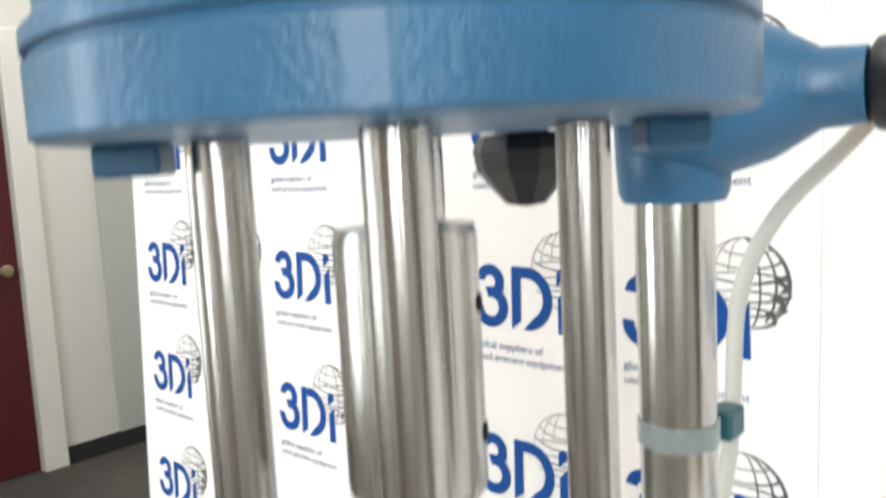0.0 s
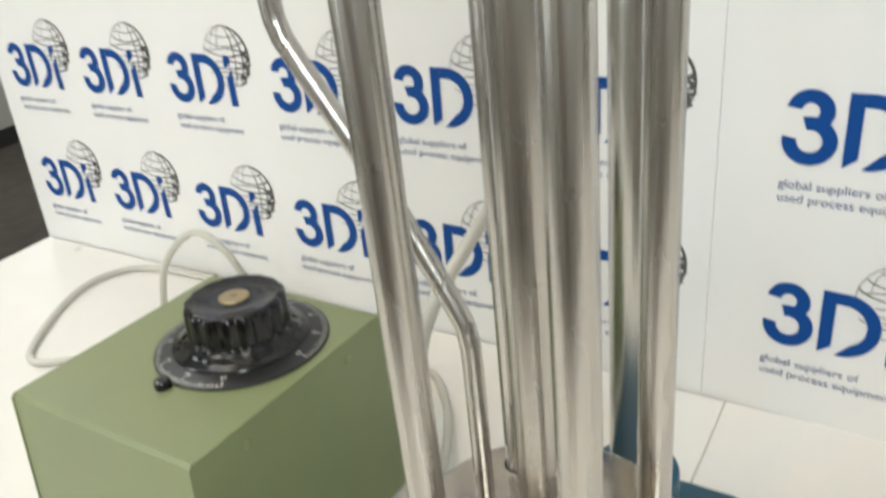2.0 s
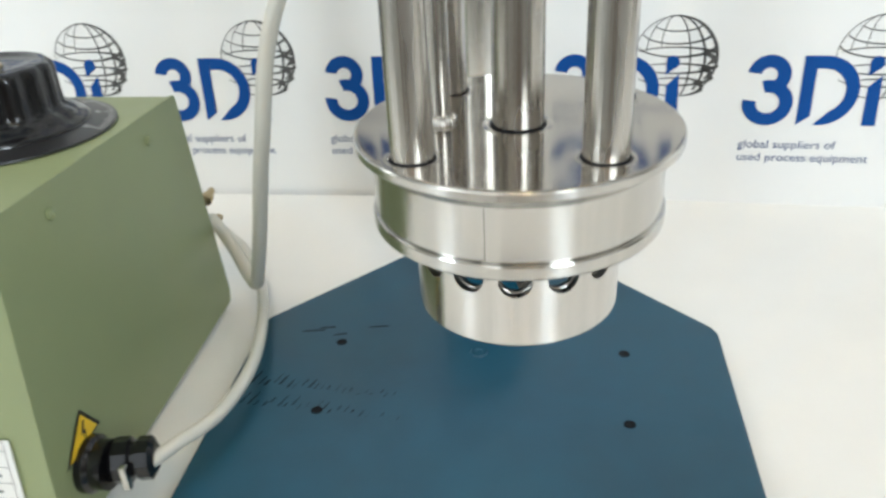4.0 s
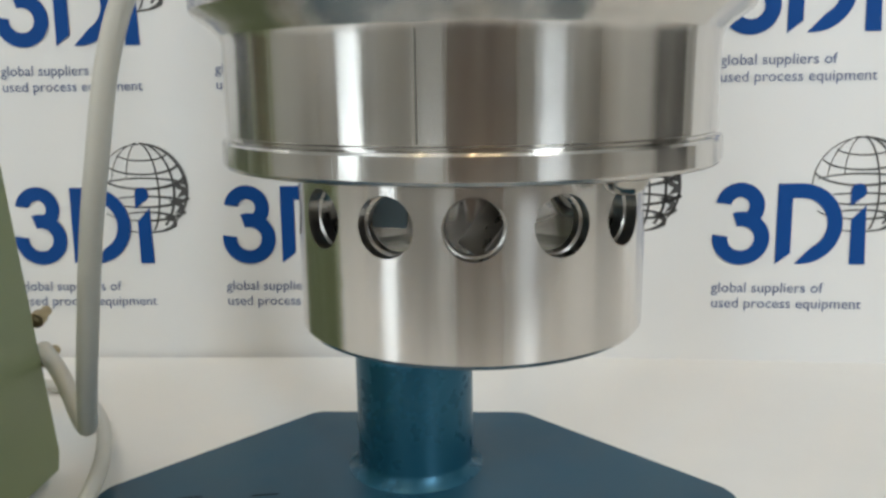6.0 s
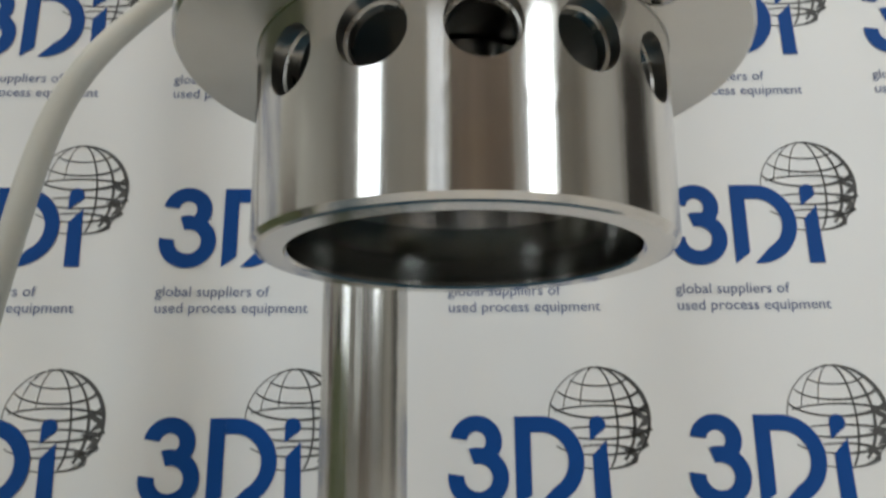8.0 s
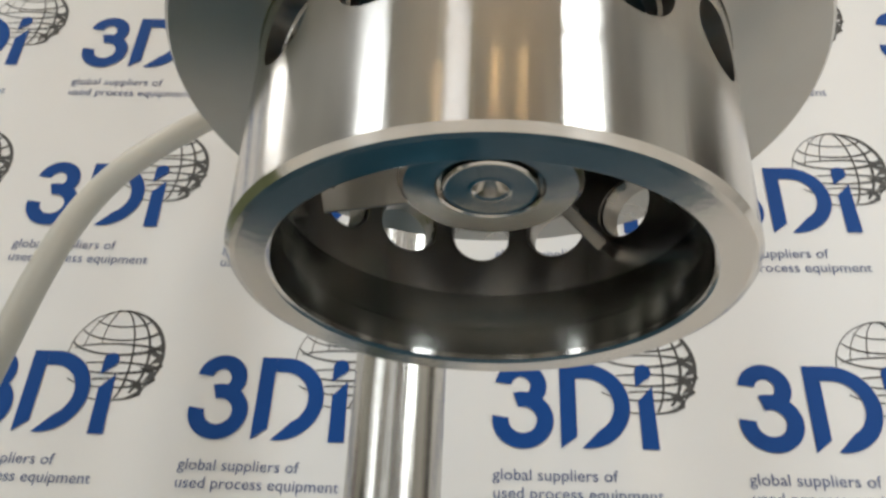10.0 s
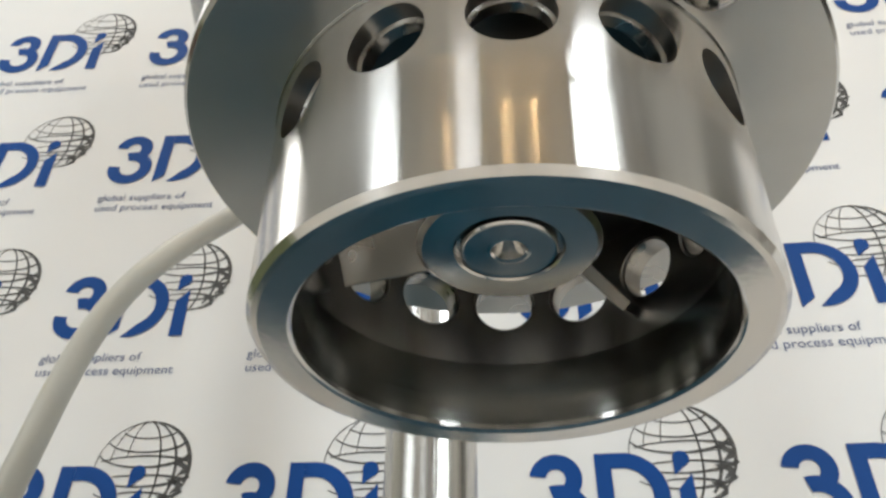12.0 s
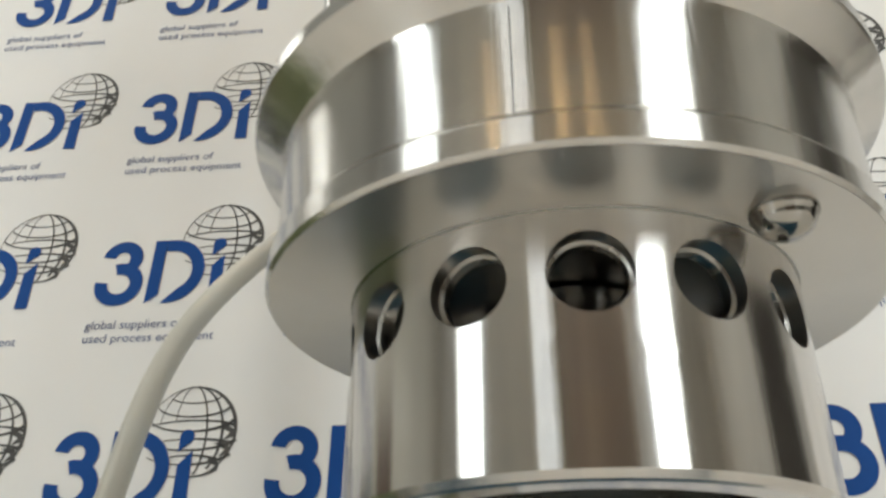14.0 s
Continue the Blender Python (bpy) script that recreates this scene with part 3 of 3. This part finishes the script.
def stator_mesh(R, Ri, z0, z1, zh, a, n=14, m=48, rings=7):
    """A thick tube with n round ports bored through its wall."""
    bm = bmesh.new()
    half = math.pi / n
    angles = [2 * math.pi * i / m for i in range(m)]
    for rad in (R, Ri):
        for h, sg in ((z1 - zh, 1), (zh - z0, -1)):
            c = math.atan2(h, half * rad)
            angles += [(sg * c) % (2 * math.pi), (sg * (math.pi - c)) % (2 * math.pi)]
    angles.sort()
    m = len(angles)
    def patch(rad, flip):
        loops = []
        for s in range(n):
            mid = (s + 0.5) * 2 * half + THETA0
            grid = []
            for j in range(rings + 1):
                row = []
                for i in range(m):
                    p = angles[i]
                    cy, cz = math.cos(p), math.sin(p)
                    inner = (math.asin(a * cy / rad), zh + a * cz)
                    hw, up, dn = half, z1 - zh, zh - z0
                    q = min(hw * rad / max(abs(cy), 1e-9), (up if cz > 0 else dn) / max(abs(cz), 1e-9))
                    outer = (q * cy / rad, zh + q * cz)
                    k = (j / rings) ** 1.3
                    th, z = inner[0] * (1 - k) + outer[0] * k, inner[1] * (1 - k) + outer[1] * k
                    row.append(bm.verts.new((rad * math.sin(mid + th), -rad * math.cos(mid + th), z)))
                grid.append(row)
            for j in range(rings):
                for i in range(m):
                    q4 = (grid[j][i], grid[j][(i + 1) % m], grid[j + 1][(i + 1) % m], grid[j + 1][i])
                    bm.faces.new(q4 if flip else q4[::-1]).smooth = True
            loops.append(grid[0])
        return loops
    lo = patch(R, True)
    li = patch(Ri, False)
    for a_, b_ in zip(lo, li):
        for i in range(m):
            f = bm.faces.new((a_[i], b_[i], b_[(i + 1) % m], a_[(i + 1) % m]))
            f.smooth, f.material_index = True, 1
            for e in f.edges:
                if (e.verts[0] in (a_[i], a_[(i + 1) % m])) == (e.verts[1] in (a_[i], a_[(i + 1) % m])):
                    e.smooth = False
    bmesh.ops.recalc_face_normals(bm, faces=bm.faces)
    return bm


THETA0 = radians(1.3) - math.pi / 14
RS, RI, ZB, ZT = 0.0373, 0.0322, -0.0683, -0.0324
sm = stator_mesh(RS, RI, ZB + 0.0135, ZT, -0.0420, 0.0058)
bmesh.ops.remove_doubles(sm, verts=sm.verts, dist=1e-6)
stator = part("stator", sm, [STEEL_TURNED, STEEL_BLADE], mixer, "turned steel stator ring with round ports")
part("stator_skirt", lathe([(RS, ZB + 0.0136), (RS, ZB + 0.0012), (RS - 0.0008, ZB + 0.0002), (RS - 0.0016, ZB)], 128, 20), STEEL_TURNED, stator)
part("stator_lip", lathe([(RS - 0.0016, ZB), (0.0317, ZB), (0.0315, ZB + 0.0001), (0.0311, ZB + 0.0005), (0.0311, ZB + 0.0014)], 128, 20), STEEL_LIP, stator, "flat machined bottom rim")
# collar and bore carry the inside shade in their steel colour
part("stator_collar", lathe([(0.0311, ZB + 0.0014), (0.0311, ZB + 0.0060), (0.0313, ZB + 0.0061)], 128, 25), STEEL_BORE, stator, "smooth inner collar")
part("stator_bore", lathe([(0.0313, ZB + 0.0061), (0.0326, ZB + 0.0062), (0.0326, ZB + 0.0066), (0.0322, ZB + 0.0067), (0.0322, ZB + 0.0136)], 128, 25), STEEL_BORE, stator, "bored inside, shade put into its colour")
# roof disc darkened by colour for the shade of the chamber
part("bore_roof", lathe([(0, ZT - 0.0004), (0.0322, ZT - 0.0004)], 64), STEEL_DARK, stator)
part("stator_joint", lathe([(RS + 0.00003, ZT - 0.0005), (RS + 0.0002, ZT - 0.0003), (RS + 0.0003, ZT - 0.0002)], 128), STEEL_BORE, stator, "fine dark joint line")
rotor = part("rotor", lathe([(0, ZB + 0.0212), (0.0011, ZB + 0.0190), (0.0025, ZB + 0.0163), (0.0029, ZB + 0.0161), *[(0.0032 + 0.0005 * k, ZB + 0.0161 + 0.00010 * (k % 2)) for k in range(8)], (0.0072, ZB + 0.0161), (0.0075, ZB + 0.0164), (0.0076, ZB + 0.0182), (0.0082, ZB + 0.0182), (0.0083, ZB + 0.0167), (0.0086, ZB + 0.0164), (0.0134, ZB + 0.0164), (0.0143, ZB + 0.0172), (0.0145, ZT - 0.001)], 72, 25), STEEL_LIP, mixer, "steel rotor hub with a centre hole")
for a in (57, 165, 285):
    part("blade", block(0.0115, 0.0298, -0.0011, 0.0011, -0.009, 0.0075, 0.0003), STEEL_BLADE, rotor, m=pose(0, 0, ZB + 0.0262, 0, 0, a) @ pose(0, 0, 0, -36, 0, 0))
part("dome_nut", lathe([(0.0050, 0.0002), (0.0050, -0.0005), (0.0046, -0.0008), (0.0044, -0.0016), (0.0038, -0.0027), (0.0026, -0.0036), (0.0012, -0.0040), (0, -0.0041)], 32, 60), STEEL_NUT, mixer, "polished dome nut", pose(0.0276, -0.0332, -0.0328) @ Matrix.Diagonal((0.92, 0.92, 0.92, 1)))
# a narrower sleeve hole behind each port
sleeve = as_mesh("port_sleeve", lathe([(0.0059, RI + 0.0002), (0.0054, RI + 0.0002), (0.0053, RI + 0.0006), (0.0053, RI + 0.0020), (0.0055, RI + 0.0022), (0.0059, RI + 0.0024)], 32, 30), STEEL_BLADE)
for i in range(14):
    piece("port_sleeve", sleeve, stator, m=pose(0, 0, -0.0420, 0, 0, -90 + math.degrees(THETA0 + (i + 0.5) * math.pi / 7)) @ pose(0, 0, 0, 0, 90, 0))
flange = part("motor_flange", lathe([(0, 0.477), (0.0818, 0.477), (0.0832, 0.478), (0.0832, 0.4925), (0.0824, 0.4933), (0.0816, 0.4938), (0.0816, 0.4946), (0.0832, 0.4952), (0.0832, 0.4990), (0.0822, 0.5), (0.080, 0.5025), (0.080, 0.535), (0.074, 0.543), (0, 0.543)], 96, 24), BLUE_CAST, mixer, "blue hammered-paint motor flange")
for x, y in ((-0.048, -0.046), (0.048, 0.046), (-0.047, 0.048)):
    b = part("flange_lug", block(-0.008, 0.008, -0.008, 0.008, 0.4690, 0.4769, 0.0012), BLUE_CAST, flange, m=pose(x, y, 0) @ pose(0, 0, 0, 0, 0, 45))
part("motor_housing", lathe([(0, 0.5432), (0.070, 0.5432), (0.0715, 0.548), (0.0715, 0.64), (0.062, 0.655), (0, 0.658)], 72, 30), BLUE_CAST, mixer, "blue motor housing")
arc_pts = [radians(a) for a in np.linspace(-158, -138, 8)]
bm = bmesh.new()
for a, b in zip(arc_pts, arc_pts[1:]):
    bm.faces.new([bm.verts.new((0.0803 * math.cos(t), 0.0803 * math.sin(t), z)) for t, z in ((a, 0.506), (b, 0.506), (b, 0.531), (a, 0.531))]).smooth = True
part("warning_label", bm, YELLOW, flange, "yellow warning label")

# ---- variable transformer ----
VX, VW = -0.1815, 0.163
box = thing("variable_transformer", pose(VX, 0, TABLE), "green hammered-metal variable transformer with a black dial", "transformer")
side = [(-0.4055, 0.004), (-0.3865, 0.1682), (-0.384, 0.1705), (-0.207, 0.1625), (-0.2045, 0.160), (-0.184, 0.013), (-0.1865, 0.004)]
to_side = Matrix(((0, 0, 1, 0), (1, 0, 0, 0), (0, 1, 0, 0), (0, 0, 0, 1)))
b = prism(side, -VW + 0.0015, -0.0016, 0)
b.transform(to_side)
bmesh.ops.bevel(b, geom=[e for e in b.edges if abs(e.verts[0].co.x - e.verts[1].co.x) > 0.1], offset=0.002, segments=2, affect="EDGES")
case = part("case", b, GREEN, box)
for x0, x1 in ((-0.0016, 0.0), (-VW, -VW + 0.0015)):
    b = prism([(y * 1.0 - (0.0008 if y < -0.3 else -0.0008), z) for y, z in side], x0, x1, 0)
    b.transform(to_side)
    p = part("side_panel", b, GREEN, box)
    if x0 > -0.01:
        for y, z in ((-0.3455, 0.1545), (-0.2465, 0.1497)):
            part("screw", lathe([(0.003, 0), (0.003, 0.0009), (0.0022, 0.0017), (0.0007, 0.0017), (0.0006, 0.001), (0, 0.001)], 18), GREEN, p, m=pose(0.0, y, z, 0, 90, 0))
for x in (-0.02, -VW + 0.02):
    for y in (-0.385, -0.2):
        part("rubber_foot", rod(0.008, 0, 0.0045, 0.0008, 20), RUBBER, box, m=pose(x, y, 0))
DX, DY, DZ = -0.2478 - VX, -0.2745, 0.1658
TILT_TOP = pose(DX, DY, DZ) @ pose(0, 0, 0, -2.6, 0, 0) @ Matrix.Diagonal((1.055, 1.055, 0.90, 1))
dial = part("dial_plate", lathe([(0, 0), (0.0555, 0), (0.0565, 0.0006), (0.0563, 0.0016), (0.044, 0.0042), (0, 0.0044)], 96, 40), BLACK_DIAL, box, "black scale plate with white marks", TILT_TOP)
bm = bmesh.new()
for i in range(101):
    a = radians(-60 - 300 * i / 100)
    ln, wd = (0.0062 if i % 10 == 0 else 0.0044 if i % 5 == 0 else 0.0030), 0.00032
    d, n = Vector((math.cos(a), math.sin(a))), Vector((-math.sin(a), math.cos(a)))
    r0, r1 = 0.0553, 0.0553 - ln
    z0, z1 = 0.0019, 0.0019 + (0.0553 - r1) * 0.235
    bm.faces.new([bm.verts.new((*(d * r + n * s), z)) for r, s, z in ((r0, -wd, z0), (r1, -wd, z1), (r1, wd, z1), (r0, wd, z0))][::-1])
for i in range(0, 11):
    a = radians(-60 - 30 * i)
    d, n = Vector((math.cos(a), math.sin(a))), Vector((-math.sin(a), math.cos(a)))
    for s in (-0.0016, 0.0006):
        bm.faces.new([bm.verts.new((*(d * r + n * q), 0.0019 + (0.0553 - r) * 0.235 + 0.0001)) for r, q in ((0.0485, s), (0.0462, s), (0.0462, s + 0.001), (0.0485, s + 0.001))][::-1])
part("scale_marks", bm, MARK, dial, "white scale marks")
# fluted knob
bm = bmesh.new()
prof = [(0.0462, 0.0030, 0), (0.0464, 0.0054, 0), (0.0450, 0.0066, 0.1), (0.0418, 0.0074, 0.3), (0.0404, 0.0088, 0.35), (0.0396, 0.0108, 0.5), (0.0372, 0.0124, 0.8), (0.0352, 0.0140, 1), (0.0347, 0.0175, 1), (0.0343, 0.0365, 1), (0.0335, 0.0396, 0.8), (0.0315, 0.0413, 0.3), (0.0290, 0.0416, 0), (0.0272, 0.0404, 0), (0.0150, 0.0398, 0), (0.0, 0.0398, 0)]
N = 240
rows = []
for r, z, k in prof:
    if r == 0:
        rows.append([bm.verts.new((0, 0, z))])
        continue
    ring = [r - 0.0017 * k * (0.5 + 0.5 * math.cos(16 * t)) ** 1.4 for t in np.arange(N) * 2 * math.pi / N]
    rows.append([bm.verts.new((q * math.cos(i * 2 * math.pi / N), q * math.sin(i * 2 * math.pi / N), z)) for i, q in enumerate(ring)])
for a, b in zip(rows, rows[1:]):
    for i in range(N):
        vs = list(dict.fromkeys([a[i], a[(i + 1) % N], b[(i + 1) % len(b)], b[i % len(b)]]))
        bm.faces.new(vs).smooth = True
bm.transform(Matrix.Diagonal((0.95, 0.95, 0.95, 1)))
knob = part("knob", bm, BLACK, dial, "black fluted bakelite knob")
part("hub_cap", lathe([(0.0098, 0.0376), (0.0098, 0.0389), (0.0090, 0.0395), (0.0024, 0.0395), (0.0022, 0.0382), (0, 0.0382)], 32, 30), BRASS, knob, "dull brass hub")
part("pointer_stop", lathe([(0.0055, 0), (0.0055, 0.004), (0.0045, 0.0058), (0, 0.0062)], 20, 50), BLACK, box, "small black stop", pose(-0.2560 - VX, -0.3380, 0.1684))
# rating plate on the sloping front
front = Matrix.Translation((0, -0.4055, 0.004)) @ pose(0, 0, 0, 90 - math.degrees(math.atan2(0.019, 0.1642)), 0, 0) @ pose(0, 0.0140, 0)
label = part("rating_plate", block(-0.128, -0.0155, 0.006, 0.0500, 0.0007, 0.0016, 0.0003), PAPER, box, "white rating plate with unreadable print", front)
bm = bmesh.new()
for y in (0.0175, 0.0265, 0.0355, 0.0445):
    flat(bm, [(-0.084, y), (-0.018, y), (-0.018, y + 0.0003), (-0.084, y + 0.0003)], 0.00185)
for x in (-0.084, -0.060, -0.0185):
    flat(bm, [(x, 0.010), (x + 0.0003, 0.010), (x + 0.0003, 0.051), (x, 0.051)], 0.00185)
random.seed(7)
for y in (0.012, 0.021, 0.030, 0.039, 0.047):
    x = -0.0815
    while x < -0.064:
        l = random.uniform(0.002, 0.005)
        flat(bm, [(x, y), (x + l, y), (x + l, y + 0.0012), (x, y + 0.0012)], 0.00185)
        x += l + 0.0012
    x = -0.057
    while x < -0.024 - random.uniform(0, 0.012):
        l = random.uniform(0.002, 0.006)
        flat(bm, [(x, y), (x + l, y), (x + l, y + 0.0017), (x, y + 0.0017)], 0.00185)
        x += l + 0.0014
for y, h, l in ((0.040, 0.006, 0.034), (0.033, 0.0015, 0.034), (0.024, 0.0025, 0.030), (0.016, 0.0035, 0.034)):
    flat(bm, [(-0.124, y), (-0.124 + l, y), (-0.124 + l, y + h), (-0.124, y + h)], 0.00185)
part("print", bm, INK, label, "dark printed bars")
# warning triangle and socket on the side
bm = bmesh.new()
tri = [(-0.3915, 0.0412), (-0.3580, 0.0437), (-0.370, 0.0619)]
bm.faces.new([bm.verts.new((0.0006, y, z)) for y, z in tri])
st = part("warning_sticker", bm, RUBBER, box, "black-edged yellow warning triangle")
bm = bmesh.new()
c = Vector((-0.3732, 0.0489))
bm.faces.new([bm.verts.new((0.0009, *(c + 0.80 * (Vector(q) - c)))) for q in tri])
part("yellow_field", bm, YELLOW, st, "yellow field")
bm = bmesh.new()
for q in (((0.002, 0.007), (0.0035, 0.0065), (0.0005, 0.0005), (-0.001, 0.001)), ((-0.001, 0.0014), (0.0028, 0.0014), (0.0028, 0.0002), (-0.001, 0.0002)), ((0.0014, 0.001), (0.0026, 0.0006), (0.0, -0.0055), (-0.0006, -0.005))):
    bm.faces.new([bm.verts.new((0.0012, c.x + y, c.y + z)) for y, z in q])
part("bolt_symbol", bm, RUBBER, st, "black lightning bolt")
plug = part("socket", lathe([(0.0, 0), (0.0145, 0), (0.0145, 0.004), (0.0125, 0.006), (0.0125, 0.012), (0, 0.012)], 32, 30, m=pose(0, -0.3745, 0.0315, 0, 90, 0)), BLACK, box, "black round socket")
part("plug", lathe([(0, 0.012), (0.0105, 0.012), (0.0115, 0.014), (0.0115, 0.021), (0.0085, 0.0215), (0.0085, 0.0245), (0.0108, 0.025), (0.0108, 0.031), (0.007, 0.033), (0, 0.033)], 10, 20, m=pose(0, -0.3745, 0.0315, 0, 90, 12)), BLACK, plug, "black plug with a clamp")
part("clamp_bar", block(0.0212, 0.0248, -0.0098, -0.0062, -0.007, 0.007, 0.0005), STEEL_POLE, plug, "shiny clamp bar", pose(0, -0.3745, 0.0315))
for y, z in ((-0.184, 0.082), (-0.180, 0.060)):
    part("terminal", lathe([(0.004, 0), (0.004, 0.005), (0.0026, 0.006), (0.0026, 0.012), (0, 0.012)], 14, 40, m=pose(-0.004, y, z, -80, 0, 0)), BRASS, box, "brass terminal")

# ---- cables ----
def cable(name, pts, r, material, label):
    bm = sweep(smooth_path([(x, y, z + TABLE) for x, y, z in pts], 12), r, 16)
    return tagged(part(name, bm, material), label, "cable")


cable("motor_cable", [(0.1035, -0.0936, 0.78), (0.0909, -0.1098, 0.73), (0.0644, -0.1232, 0.685), (0.0274, -0.128, 0.645), (0.0095, -0.1321, 0.605), (0.0068, -0.1364, 0.552), (0.0037, -0.1392, 0.51), (-0.011, -0.1436, 0.455), (-0.0282, -0.1546, 0.4), (-0.0401, -0.1884, 0.352), (-0.0619, -0.2434, 0.283), (-0.0891, -0.2744, 0.224), (-0.1028, -0.2797, 0.162), (-0.1185, -0.2658, 0.1), (-0.1321, -0.2456, 0.064), (-0.1395, -0.2325, 0.049), (-0.147, -0.223, 0.0475), (-0.168, -0.197, 0.058), (-0.1865, -0.178, 0.066)], 0.0041, CABLE, "white round cable hanging from the mixer to the transformer")
cable("mains_cable", [(-0.1515, -0.3725, 0.0315), (-0.1445, -0.357, 0.030), (-0.133, -0.328, 0.026), (-0.131, -0.285, 0.022), (-0.138, -0.243, 0.020), (-0.153, -0.195, 0.017), (-0.176, -0.147, 0.012), (-0.206, -0.103, 0.007), (-0.25, -0.070, 0.0045), (-0.36, -0.075, 0.012), (-0.406, -0.11, 0.08), (-0.43, -0.12, 0.128), (-0.47, -0.12, 0.138), (-0.525, -0.12, 0.09), (-0.548, -0.125, 0.02), (-0.555, -0.14, 0.0045), (-0.61, -0.205, 0.0045), (-0.665, -0.215, 0.0045), (-0.735, -0.10, 0.0045), (-0.71, -0.03, 0.0045), (-0.60, -0.014, 0.0045), (-0.45, -0.02, 0.0045)], 0.0038, CABLE, "white mains cable looping over the table behind the transformer")
